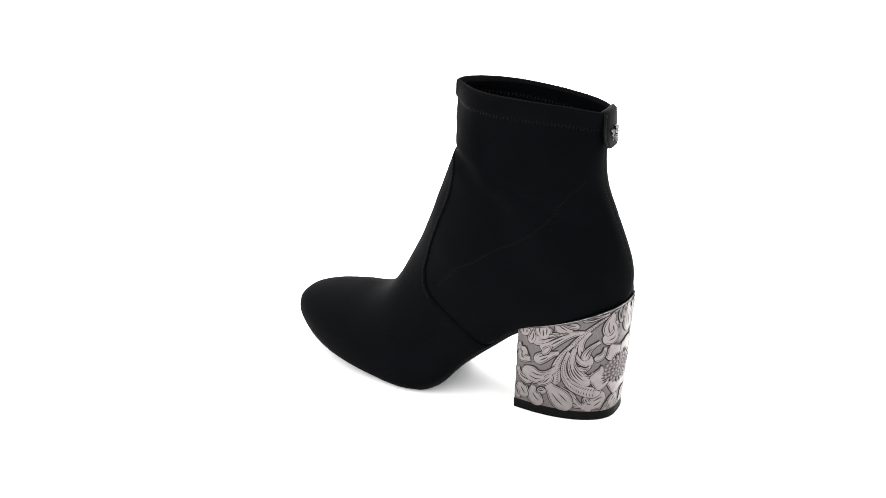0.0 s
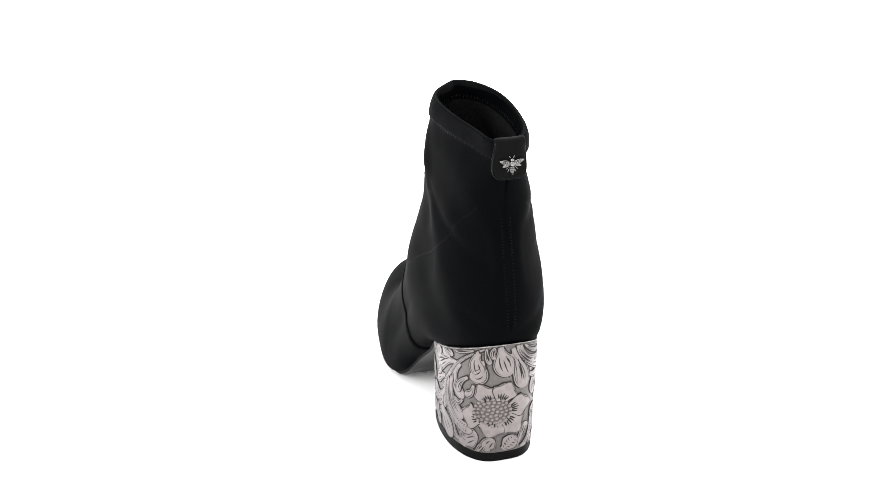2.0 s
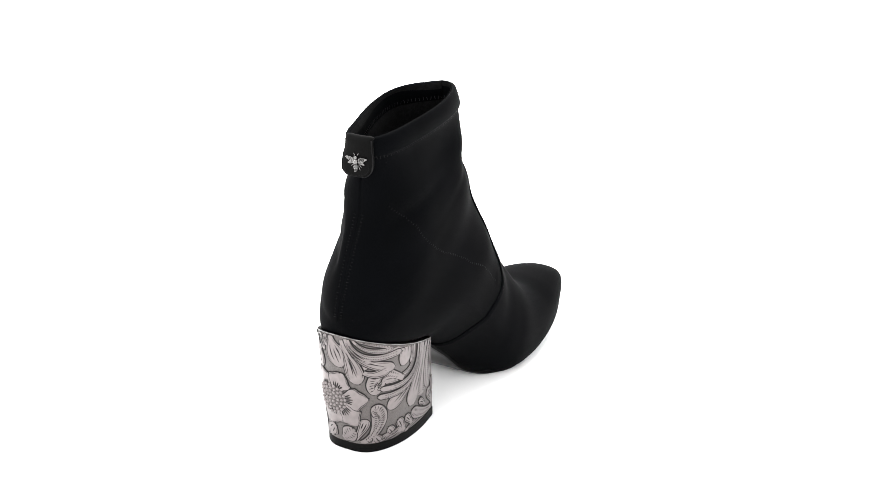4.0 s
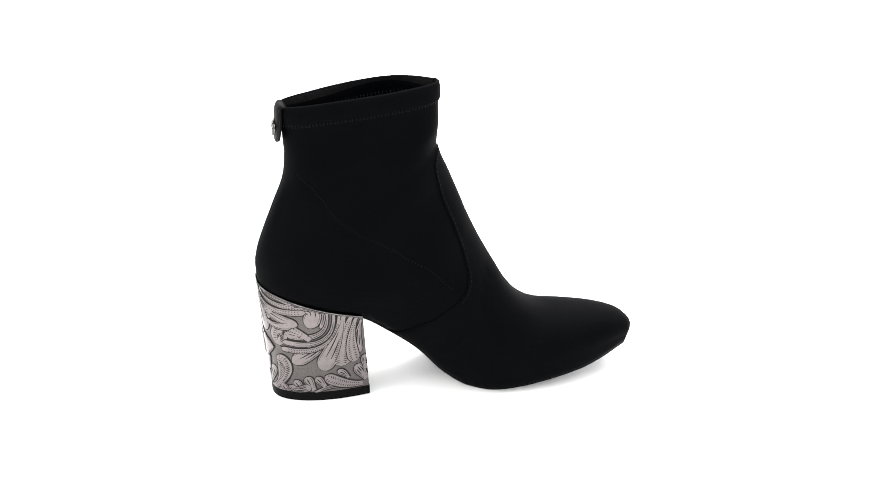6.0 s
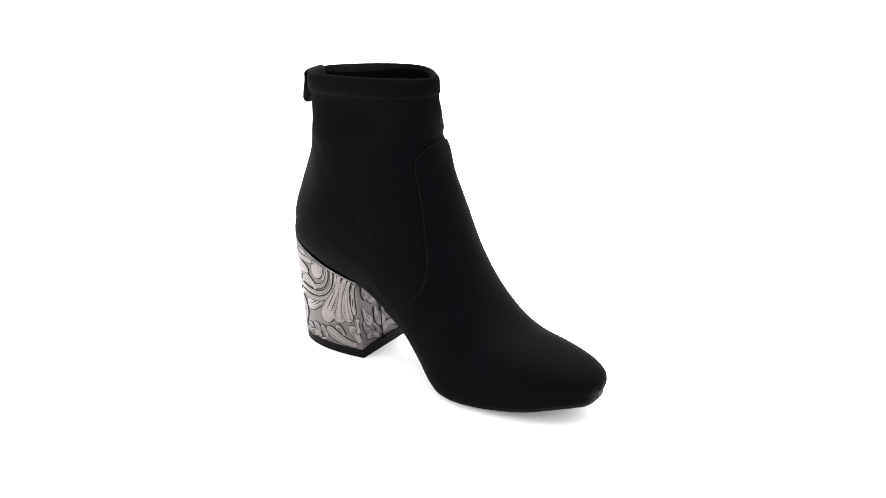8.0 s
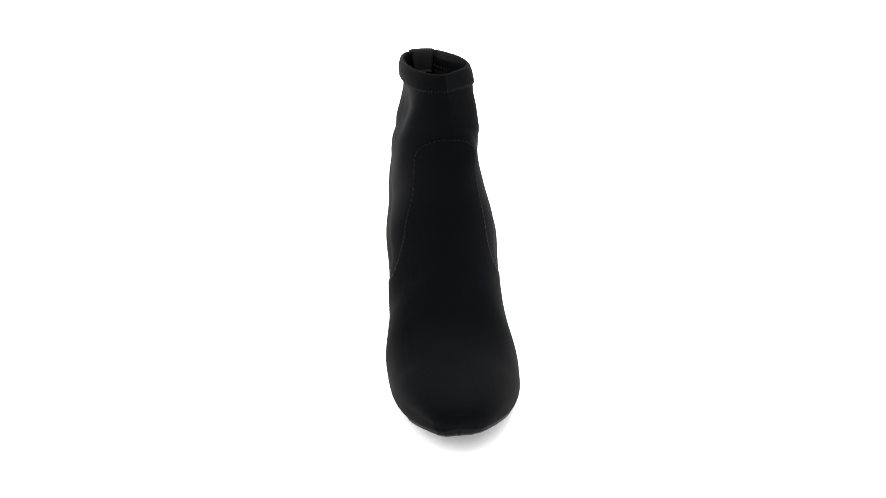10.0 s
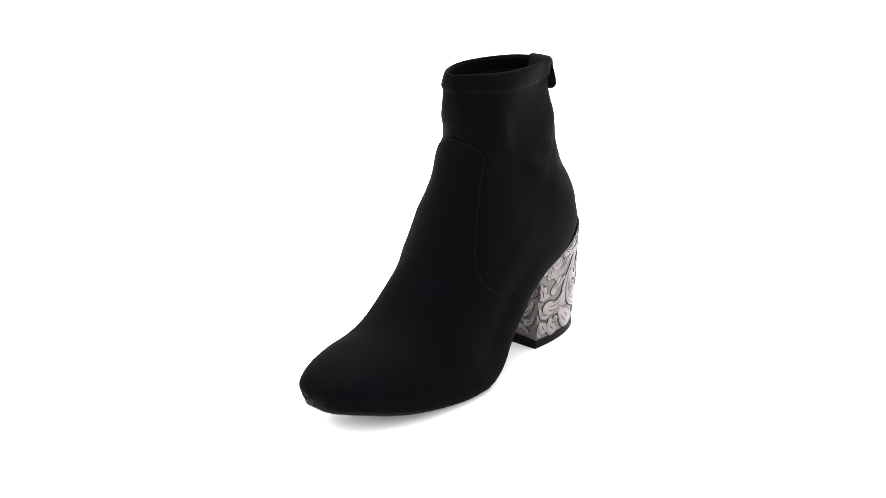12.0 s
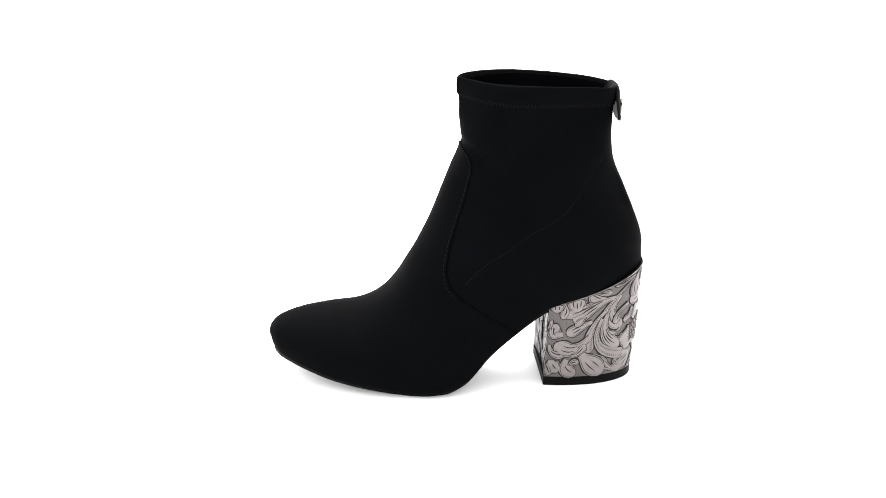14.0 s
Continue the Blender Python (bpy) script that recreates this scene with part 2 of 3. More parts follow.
def strap_grid(path, half, mid, thick, wrap):
    """A strap along a path of (u, z), of the half widths given, bent round the boot's back by wrap."""
    outer, inner = [], []
    n = len(path)
    for i, (u, z) in enumerate(path):
        (u0, z0), (u1, z1) = path[max(i - 1, 0)], path[min(i + 1, n - 1)]
        d = Vector((z1 - z0, 0, u0 - u1))
        d.normalize()
        row_o, row_i = [], []
        for c in span(-1, 1, 15):
            e = (1 - max(abs(c) - .8, 0) * 5 * .8)
            p = Vector((u + wrap[i] * c * c, mid[i] + c * half[i], z))
            row_o.append(p + d * thick / 2 * e)
            row_i.append(p - d * thick / 2)
        outer.append(row_o)
        inner.append(row_i[::-1])
    return [o + i for o, i in zip(outer, inner)]


def pull_tab():
    knots = [(-.0992, .184), (-.1014, .191), (-.1042, .1962), (-.1068, .1988), (-.1088, .1969), (-.1091, .192), (-.1092, .188), (-.1092, .183), (-.1094, .1788), (-.1096, .1762), (-.1097, .1753)]
    half = [.0062, .0074, .0086, .0092, .0092, .0095, .0103, .0109, .0105, .0082, .0050]
    mid = [-.0033] * 4 + [-.0032, -.0030, -.0027, -.0024, -.0022, -.0021, -.0021]
    wrap = [.0012] * 3 + [.0012, .0016, .0020, .0018, .0012, .0007, .0004, .0002]
    rows = strap_grid(knots, half, mid, .0022, wrap)
    verts, faces = sheet(rows, True)
    n = len(rows[0])
    faces += [tuple(range(n)), tuple(len(verts) - 1 - i for i in range(n))]
    tab = part("pull_tab", (verts, faces), LEATHER, boot, "black leather pull tab folded over the collar")
    bevel = tab.modifiers.new("soft", "SUBSURF")
    bevel.levels = bevel.render_levels = 2
    tab_trim(tab, knots, half, mid, wrap)
    return tab


def blob(bm, place, size, turn=(0, 0, 0), seg=12):
    m = Matrix.LocRotScale(place, Euler([radians(a) for a in turn]), size)
    bmesh.ops.create_uvsphere(bm, u_segments=seg, v_segments=seg // 2 + 2, radius=1, matrix=m)


def wing(bm, root, tip, wide, thick):
    """One open wing: a cast rim round a leaf shape, with two veins, raised off the leather."""
    # Left open: dark leather in the gaps stands in for dark reflections.
    d = tip - root
    side = Vector((0, -d.z, d.y)).normalized()
    shape = lambda f: wide * math.sin(math.pi * f ** .8) ** .8
    rim = [root + d * f + side * shape(f) for f in span(0, 1, 9)] + [root + d * f - side * shape(f) for f in span(1, 0, 9)[1:]]
    veins = [[root + d * f + side * shape(f) * o for f in span(.05, .9, 5)] for o in (-.3, .35)]
    for line in [rim] + veins:
        for p, q in zip(line, line[1:]):
            m = (q - p).to_track_quat("Z", "Y").to_matrix().to_4x4()
            m.translation = (p + q) / 2
            bmesh.ops.create_cone(bm, cap_ends=True, segments=6, radius1=thick, radius2=thick, depth=(q - p).length * 1.25, matrix=m)


def bee(tab):
    """A small cast bee: head up, open wings spread to the sides, legs and feelers."""
    u, v, z = -.1106, -.0031, .1842
    bm = bmesh.new()
    blob(bm, (u - .0007, v, z + .0004), (.0015, .0015, .0017))
    blob(bm, (u - .0006, v, z + .0027), (.0012, .0012, .0010))
    for k, wide in ((-.0014, .0014), (-.0024, .0017), (-.0035, .0016), (-.0045, .0012), (-.0053, .0007)):
        blob(bm, (u - .0006, v, z + k), (.0013, wide, .00042))
    for way in (-1, 1):
        for y0, z0, y1, z1 in ((.0006, .0034, .0016, .0050), (.0012, -.0006, .0034, -.0030), (.0010, -.0016, .0026, -.0048)):
            p, q = Vector((u, v + way * y0, z + z0)), Vector((u + .0002, v + way * y1, z + z1))
            m = (q - p).to_track_quat("Z", "Y").to_matrix().to_4x4()
            m.translation = (p + q) / 2
            bmesh.ops.create_cone(bm, cap_ends=True, segments=6, radius1=.0003, radius2=.0002, depth=(q - p).length, matrix=m)
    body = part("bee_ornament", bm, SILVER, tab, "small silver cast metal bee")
    # Added dark core: between the rings it imitates the metal's dark reflections.
    core = bmesh.new()
    blob(core, (u - .0003, v, z - .0030), (.0012, .0014, .0026))
    part("bee_dark_core", core, REFLECTION_DARK, body, "dark core showing as stripes, standing in for the bee's dark reflections")
    for way in (-1, 1):
        for y1, z1, wide in ((.0070, .0022, .0011), (.0054, -.0012, .0008)):
            bm = bmesh.new()
            wing(bm, Vector((u - .0002, v + way * .0010, z + .0006)), Vector((u - .0001, v + way * y1, z + z1)), wide, .00032)
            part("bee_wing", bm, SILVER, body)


def tab_trim(tab, knots, half, mid, wrap):
    """The lighter rim that imitates the tab's lit edge, and the stitches inside its rounded end."""
    outline = []
    for way in (-1, 1):
        row = [Vector((u + w - .0003, m + way * (h - .0007), z)) for (u, z), h, m, w in zip(knots, half, mid, wrap)][4:]
        outline += row if way < 0 else row[::-1]
    n = len(outline)
    fine = []
    for i in range(n - 1):
        p0, p1, p2, p3 = (outline[min(max(i + k, 0), n - 1)] for k in (-1, 0, 1, 2))
        fine += [p1 + .5 * f * (p2 - p0 + f * (2 * p0 - 5 * p1 + 4 * p2 - p3 + f * (3 * (p1 - p2) + p3 - p0))) for f in span(0, 1, 7)[:-1]]
    rows = []
    for i, p in enumerate(fine):
        e = (fine[min(i + 1, len(fine) - 1)] - fine[max(i - 1, 0)]).normalized()
        x = e.cross(Vector((1, 0, 0))).normalized()
        rows.append([p + x * .0003 * math.cos(t) + Vector((.0007 * math.sin(t), 0, 0)) for t in span(0, 2 * math.pi, 7)[:-1]])
    part("tab_lit_edge", sheet(rows, True), LIT_EDGE, tab, "lighter grey rim that imitates the tab's lit edge")
    centre = Vector((0, sum(p.y for p in fine) / len(fine), sum(p.z for p in fine) / len(fine)))
    verts, faces = [], []
    for p, q in list(zip(fine, fine[1:]))[18:-18:2]:
        a, b = (Vector((p.x - .0016, c.y + (centre.y - c.y) * .14, c.z + (centre.z - c.z) * .14)) for c in (p, q))
        x = (b - a).cross(Vector((1, 0, 0))).normalized() * .0002
        k = len(verts)
        verts += [a - x, a + x, b + x, b - x]
        faces.append((k, k + 1, k + 2, k + 3))
    tagged(part("tab_stitching", (verts, faces), THREAD, tab), "row of fine stitches round the tab", kind="stuff")


SEAM = [(0, 17.2), (.1, 17.1), (.22, 16.9), (.29, 16.5), (.33, 16.0), (.37, 14.5), (.41, 12.7), (.50, 11.2), (.60, 10.4), (.72, 10.1), (.85, 10.2), (1.05, 10.5), (1.35, 10.8), (2.0, 11.0)]


def seam(a):
    """The section at which the front panel ends, at the place a round the boot."""
    return float(np.interp(abs(a), [p[0] for p in SEAM], [p[1] for p in SEAM]))


def vamp():
    """The front panel, from the toe over the instep to its rounded top, lying on the upper with a turned edge."""
    side = span(0, .28, 8) + span(.29, .43, 15) + span(.45, 1, 12) + span(1, 2, 16)[1:]
    ring = [-a for a in side[:0:-1]] + side
    rows = [[skin(0, 0, .0006)] * len(ring)]
    for f in [g ** 1.7 for g in span(0, 1, 90)] + [1.0]:
        rows.append([skin(max(seam(a) * f, .004), a, .0007) for a in ring])
    rows[-1] = [skin(seam(a), a, -.0003) for a in ring]
    return part("vamp", sheet(rows), FABRIC, boot, "fabric front panel with a stitched rounded top")


def stitching(name, path, pitch=.0026, out=.0004, parent=None):
    """A row of short thread stitches along a path of (section, place) on the skin."""
    line, last = [], len(path) - 1
    for i in range(last):
        (s0, a0), (s1, a1), (s2, a2), (s3, a3) = (path[min(max(i + k, 0), last)] for k in (-1, 0, 1, 2))
        for f in span(0, 1, 30)[:-1]:
            mix = lambda p, q, r, t: q + .5 * f * (r - p + f * (2 * p - 5 * q + 4 * r - t + f * (3 * (q - r) + t - p)))
            line.append((mix(s0, s1, s2, s3), mix(a0, a1, a2, a3)))
    pts = [skin(s, a, out) for s, a in line]
    tops = [skin(s, a, out + .001) for s, a in line]
    verts, faces = [], []
    i = 0
    while i < len(pts) - 1:
        j, d = i, 0.0
        while j < len(pts) - 1 and d < pitch * .62:
            d += (pts[j + 1] - pts[j]).length
            j += 1
        e, up = (pts[j] - pts[i]), (tops[i] - pts[i])
        if e.length < pitch * .3 or up.length < 1e-6:
            break
        e.normalize()
        up.normalize()
        c = e.cross(up) * .00022
        n = len(verts)
        m = (pts[i] + pts[j]) / 2 + up * .00032
        verts += [pts[i] - c, pts[i] + c, m + c, m - c, pts[j] + c, pts[j] - c]
        faces += [(n, n + 1, n + 2, n + 3), (n + 3, n + 2, n + 4, n + 5)]
        i, d = j, 0.0
        while i < len(pts) - 1 and d < pitch * .38:
            d += (pts[i + 1] - pts[i]).length
            i += 1
    return tagged(part(name, (verts, faces), THREAD, parent or boot), "row of fine black stitches", kind="stuff")


def ticks(name, path, pitch, length, out, mat, parent=None, slant=.25):
    """A row of short overlock stitches laid across a path of (section, place) on the skin, leaning to and fro."""
    line = []
    for (s0, a0), (s1, a1) in zip(path, path[1:]):
        line += [(s0 + (s1 - s0) * f, a0 + (a1 - a0) * f) for f in span(0, 1, 40)[:-1]]
    pts = [skin(s, a, out) for s, a in line]
    tops = [skin(s, a, out + (.001 if out > -.001 else -.001)) for s, a in line]
    verts, faces, run, lean = [], [], 0.0, 1
    for i in range(1, len(pts) - 1):
        run += (pts[i] - pts[i - 1]).length
        if run < pitch:
            continue
        run, lean = 0.0, -lean
        along, up = pts[i + 1] - pts[i - 1], tops[i] - pts[i]
        if along.length < 1e-6 or up.length < 1e-6:
            continue
        along.normalize()
        up.normalize()
        over = along.cross(up)
        over = (over + along * slant * lean).normalized()
        c, half = over.cross(up) * .0002, over * length / 2
        n = len(verts)
        mid = pts[i] + up * .0003
        verts += [pts[i] - half - c, pts[i] - half + c, mid + c, mid - c, pts[i] + half + c, pts[i] + half - c]
        faces += [(n, n + 1, n + 2, n + 3), (n + 3, n + 2, n + 4, n + 5)]
    return tagged(part(name, (verts, faces), mat, parent or boot), "row of short zigzag stitches", kind="stuff")


def seams():
    for side in (1, -1):
        edge = [(s - .12, side * (max(a - .012, .001))) for a, s in SEAM[:-3]]
        stitching("seam_stitching", edge, out=.0008)
        ticks("seam_stitching", [(s, side * (a + .02)) for s, a in DIAGONAL], .0019, .0012, .0001, THREAD)
        ticks("back_stitching", [(s, side * 1.955) for s in (20.2, 19.0, 17.6, 16.2)], .0016, .0014, .0001, THREAD)
    ticks("hem_stitching", [(22.62, a) for a in span(-1.97, 1.97, 40)], .0021, .0026, .0008, THREAD)
    ticks("hem_stitching", [(22.75, a) for a in span(1.97, -1.97, 40)], .0024, .0022, -.0021, NYLON)


def piping(heel):
    """The bright folded edge of the leather along the heel's upper rim."""
    rows = []
    for a in span(-1, 1, 160):
        c = heel_point(a, 1.0)
        o = heel_point(a, 1.0, .001) - c
        o.normalize()
        r = .00030 + .00032 * noise.noise(c * 260)
        rows.append([c + o * (.0002 + r * math.cos(t)) + Vector((0, 0, r * math.sin(t) - .0002)) for t in span(0, 2 * math.pi, 9)[:-1]])
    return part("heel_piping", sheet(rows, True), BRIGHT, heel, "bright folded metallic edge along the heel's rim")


upper()
vamp()
lining()
hem()
outsole()
heel = heel_parts()
tab = pull_tab()
bee(tab)
seams()
piping(heel)


# ---- embossed floral leather of the heel ----
# x round the heel from the middle of its back (mm, minus towards the boot's left side), z up;
# each leaf: x, z of its base, middle and tip, width at base and head, number of tooled lines (4 and more: a serrated leaf)
LEFT_UPPER = [
    (-61.0, 64.0, -61.0, 60.5, -60.0, 54.0, 6.0, 12.6, 3),
    (-41.5, 52.8, -49.5, 39.0, -50.0, 23.4, 2.3, 7.2, 5),
    (-31.0, 63.0, -37.0, 49.9, -27.5, 40.7, 2.9, 9.7, 2),
    (-39.5, 50.6, -39.5, 36.0, -28.0, 26.2, 3.1, 9.2, 3),
    (-43.0, 47.9, -43.0, 27.8, -21.0, 19.2, 2.4, 7.8, 5),
    (-12.0, 78.7, -29.5, 66.4, -42.5, 51.2, 1.3, 2.9, 4),
    (-34.5, 62.3, -48.0, 57.7, -61.5, 46.5, 2.7, 8.9, 2),
    (-42.0, 63.1, -54.0, 56.8, -68.0, 51.0, 2.3, 7.6, 1),
    (-49.5, 46.3, -57.5, 42.4, -65.5, 37.2, 2.6, 7.8, 2),
    (-49.5, 36.8, -61.0, 26.6, -72.5, 31.4, 3.5, 11.4, 2),
    (-68.5, 37.9, -74.0, 38.5, -72.5, 45.3, 3.5, 9.4, 1)]
LEFT_LOWER = [
    (-73.5, 59.4, -73.5, 57.9, -73.0, 53.7, 5.0, 9.8, 2),
    (-51.5, 66.2, -49.5, 64.2, -43.0, 61.4, 3.1, 9.6, 1),
    (-15.5, 69.6, -16.0, 60.1, -23.0, 58.9, 3.2, 11.0, 2),
    (-20.5, 75.4, -29.5, 72.2, -36.5, 71.6, 1.4, 3.6, 1),
    (-55.0, 22.4, -48.5, 15.9, -39.0, 7.3, 5.8, 14.1, 2),
    (-64.5, 19.1, -64.5, 12.3, -57.5, 8.3, 3.7, 10.2, 1),
    (-75.0, 18.9, -73.5, 14.5, -69.0, 10.5, 4.0, 10.6, 1),
    (-29.5, 6.8, -24.5, 13.6, -17.0, 16.5, 6.3, 15.5, 3),
    (-30.0, 9.5, -36.5, 11.5, -42.5, 16.8, 2.3, 7.6, 1),
    (-27.0, 34.5, -29.0, 31.3, -36.0, 31.1, 1.5, 3.8, 0),
    (-54.5, 50.7, -56.5, 48.1, -60.5, 43.4, 1.4, 4.7, 0)]
BACK_FAN = [
    (-3.7, 78.7, -7.5, 75.2, -9.0, 71.1, 2.2, 4.2, 1),
    (1.4, 73.4, 7.2, 62.0, 8.4, 51.4, 3.0, 7.3, 1),
    (-17.2, 74.8, -18.7, 66.6, -15.3, 59.0, 3.3, 10.7, 2),
    (-4.6, 78.7, -2.7, 69.4, 1.4, 58.8, 3.3, 13.9, 3),
    (-7.8, 78.6, -9.0, 75.8, -8.1, 71.2, 1.9, 3.9, 1),
    (2.7, 77.4, 6.9, 64.7, 11.6, 48.6, 3.0, 11.2, 1)]
FLOWER = [
    (-10.7, 42.2, -13.4, 47.0, -17.2, 53.5, 6.7, 13.9, 5),
    (-3.3, 42.5, -1.4, 47.7, 2.1, 54.2, 7.5, 16.5, 5),
    (2.1, 36.0, 8.1, 37.2, 17.0, 37.6, 7.7, 16.0, 5),
    (-0.0, 30.2, 4.2, 25.0, 9.0, 18.6, 7.9, 17.3, 5),
    (-8.1, 28.1, -9.0, 23.6, -11.6, 17.2, 8.5, 18.6, 5),
    (-18.1, 30.6, -21.9, 30.1, -28.7, 31.0, 9.5, 18.7, 5)]
BACK_FOOT = [
    (-11.6, 7.1, -10.5, 11.6, -6.9, 15.4, 4.7, 10.2, 2),
    (-1.4, 7.8, 2.7, 11.6, 6.9, 16.0, 3.9, 10.7, 4),
    (7.2, 9.1, 11.8, 16.6, 14.5, 23.4, 3.1, 6.6, 2),
    (10.7, 6.5, 21.3, 16.7, 22.3, 32.5, 3.2, 10.2, 5)]
SWIRL = [
    (5.4, 78.0, 14.5, 65.0, 35.9, 55.5, 2.6, 6.2, 1),
    (7.2, 78.6, 17.8, 66.8, 41.9, 64.7, 1.7, 4.0, 4),
    (10.2, 78.3, 21.6, 70.2, 43.4, 67.6, 1.7, 3.6, 4),
    (14.8, 77.4, 21.9, 75.2, 36.3, 70.1, 1.8, 3.7, 4),
    (42.9, 44.6, 26.5, 52.6, 21.6, 40.0, 3.9, 12.2, 5),
    (18.4, 6.4, 31.0, 7.8, 39.0, 10.3, 2.5, 5.3, 2)]
LEFT_FILL = [
    (-69.5, 60.5, -67.5, 55.0, -70.0, 49.5, 2.5, 6.3, 1),
    (-77.0, 48.0, -76.5, 42.0, -77.0, 36.0, 2.5, 5.5, 1),
    (-77.0, 30.0, -74.0, 24.0, -66.0, 22.5, 2.5, 6.3, 1),
    (-61.5, 21.5, -57.0, 24.0, -53.0, 30.0, 2.5, 5.5, 1),
    (-24.5, 56.0, -31.0, 50.0, -33.0, 43.0, 2.1, 5.0, 1),
    (-20.5, 52.0, -22.5, 46.0, -27.0, 44.5, 2.1, 5.0, 0),
    (-29.0, 39.0, -32.5, 36.0, -37.0, 37.5, 1.7, 3.8, 0),
    (-46.0, 22.5, -43.5, 19.0, -36.0, 14.5, 2.5, 5.9, 1),
    (-77.0, 16.0, -77.0, 12.0, -75.0, 7.5, 2.5, 5.9, 1),
    (-62.0, 13.5, -60.0, 16.5, -56.0, 16.5, 2.1, 5.0, 1),
    (-50.0, 68.5, -45.0, 66.5, -38.0, 66.5, 1.7, 4.2, 1)]
BACK_FILL = [
    (-12.4, 77.9, -12.4, 73.3, -10.2, 67.7, 1.6, 3.3, 1),
    (5.4, 78.7, 10.2, 69.7, 19.8, 63.1, 2.3, 4.4, 2),
    (-26.2, 12.7, -29.1, 13.7, -30.2, 16.6, 2.6, 4.5, 1),
    (21.6, 42.5, 22.9, 46.0, 25.5, 48.5, 3.1, 5.6, 3),
    (-18.9, 4.5, -15.6, 7.7, -12.9, 12.7, 3.3, 5.8, 2),
    (17.2, 6.4, 24.5, 6.8, 28.0, 10.8, 2.7, 5.6, 2)]
SCROLL = [
    (15.1, 59.7, 43.9, 66.9, 41.9, 53.9, 3.3, 10.9, 2),
    (55.2, 63.8, 48.3, 48.3, 25.5, 48.5, 1.9, 3.9, 0),
    (59.7, 62.4, 50.7, 44.0, 24.8, 43.2, 1.9, 3.4, 0),
    (63.1, 61.4, 51.3, 40.1, 22.9, 38.0, 1.9, 3.5, 4),
    (54.5, 43.2, 45.5, 37.3, 29.1, 27.9, 3.3, 9.7, 3),
    (66.0, 60.6, 59.7, 42.6, 47.7, 22.3, 2.8, 11.9, 2),
    (70.8, 59.3, 64.0, 41.3, 61.3, 23.9, 2.8, 13.8, 5),
    (74.2, 58.4, 69.4, 41.3, 70.8, 25.9, 2.3, 8.3, 4),
    (77.6, 55.2, 74.2, 44.8, 74.2, 31.8, 1.9, 6.0, 2),
    (15.1, 56.5, 22.9, 54.1, 32.1, 56.0, 2.8, 5.8, 0),
    (33.4, 71.2, 42.4, 68.0, 52.6, 64.6, 1.7, 2.6, 4),
    (50.1, 65.4, 53.2, 61.7, 50.1, 52.8, 1.3, 2.2, 0)]
RIGHT_FOOT = [
    (17.0, 10.7, 24.5, 22.5, 18.4, 31.2, 4.4, 9.1, 5),
    (25.5, 4.4, 21.6, 7.5, 19.8, 11.2, 3.5, 6.4, 1),
    (33.8, 6.0, 31.4, 10.7, 28.7, 14.3, 3.4, 6.2, 1),
    (41.4, 7.4, 39.0, 13.1, 37.2, 17.2, 3.4, 6.7, 1),
    (48.9, 9.8, 46.1, 13.7, 43.4, 16.7, 3.2, 5.5, 1),
    (74.2, 8.8, 62.2, 10.7, 49.5, 17.2, 3.5, 7.7, 4),
    (41.9, 5.7, 55.2, 9.5, 68.2, 8.0, 1.8, 3.8, 2),
    (77.6, 11.6, 74.2, 17.4, 70.8, 23.0, 4.5, 8.0, 3)]
RIGHT_FILL = [
    (77.6, 19.1, 77.6, 24.4, 77.6, 29.6, 3.7, 5.9, 2),
    (65.0, 14.6, 62.2, 18.3, 58.1, 20.2, 2.2, 4.7, 1)]
BREAST = [
    (4, 52, 8, 45, 15, 39, 3, 8, 2), (24, 53, 26, 46, 21, 40, 3, 8, 2), (37, 52, 37, 44, 30, 37, 3, 8, 3), (5, 34, 9, 27, 18, 24, 3, 8, 2),
    (31, 32, 29, 24, 21, 17, 3, 9, 3), (45, 36, 42, 28, 36, 22, 3, 8, 2), (7, 10, 16, 14, 27, 10, 3, 6, 4), (30, 9, 36, 13, 44, 14, 3, 6, 2)]
BREAST += [
    (44, 53, 43, 47, 39, 42, 2, 6, 1), (18, 54, 12, 52, 6, 55, 2, 5, 1), (18, 31, 21, 34, 27, 33, 2, 5, 1), (3, 24, 6, 19, 12, 17, 2, 6, 1),
    (46, 26, 44, 20, 39, 16, 2, 5, 1), (31, 45, 28, 42, 25, 35, 2, 4, 0), (10, 36, 4, 40, 3, 45, 2, 5, 1), (34, 20, 30, 15, 31, 10, 2, 5, 1)]
TURNS = np.linspace(-1, 1, 401)
RIM = np.array([tuple(heel_point(a, .5).xy) for a in TURNS])
ARC = np.concatenate([[0], np.cumsum(np.linalg.norm(np.diff(RIM, axis=0), axis=1))])
ARC = np.interp(0, TURNS, ARC) - ARC


def on_wall(x, z, out):
    """The place on the heel's curved wall at x round it and z up, both in mm."""
    a = float(np.interp(-x * .001, -ARC, TURNS))
    k = .5
    for _ in range(3):
        p = heel_point(a, k)
        k = min(max((z + .6) * .001 / heel_top(p.x, p.y), .09), .985)
    return heel_point(a, k, out)


def on_breast(x, z, out):
    """The place on the heel's front face, x mm from its left corner."""
    r, l = heel_point(-1, .5), heel_point(1, .5)
    f = min(max(x * .001 / (l.y - r.y), .02), .98)
    k = min(max(z * .001 / .0572, .12), .97)
    p = heel_point(1, k).lerp(heel_point(-1, k), f)
    return p + Vector((out - .0016 * math.sin(math.pi * f), 0, 0))


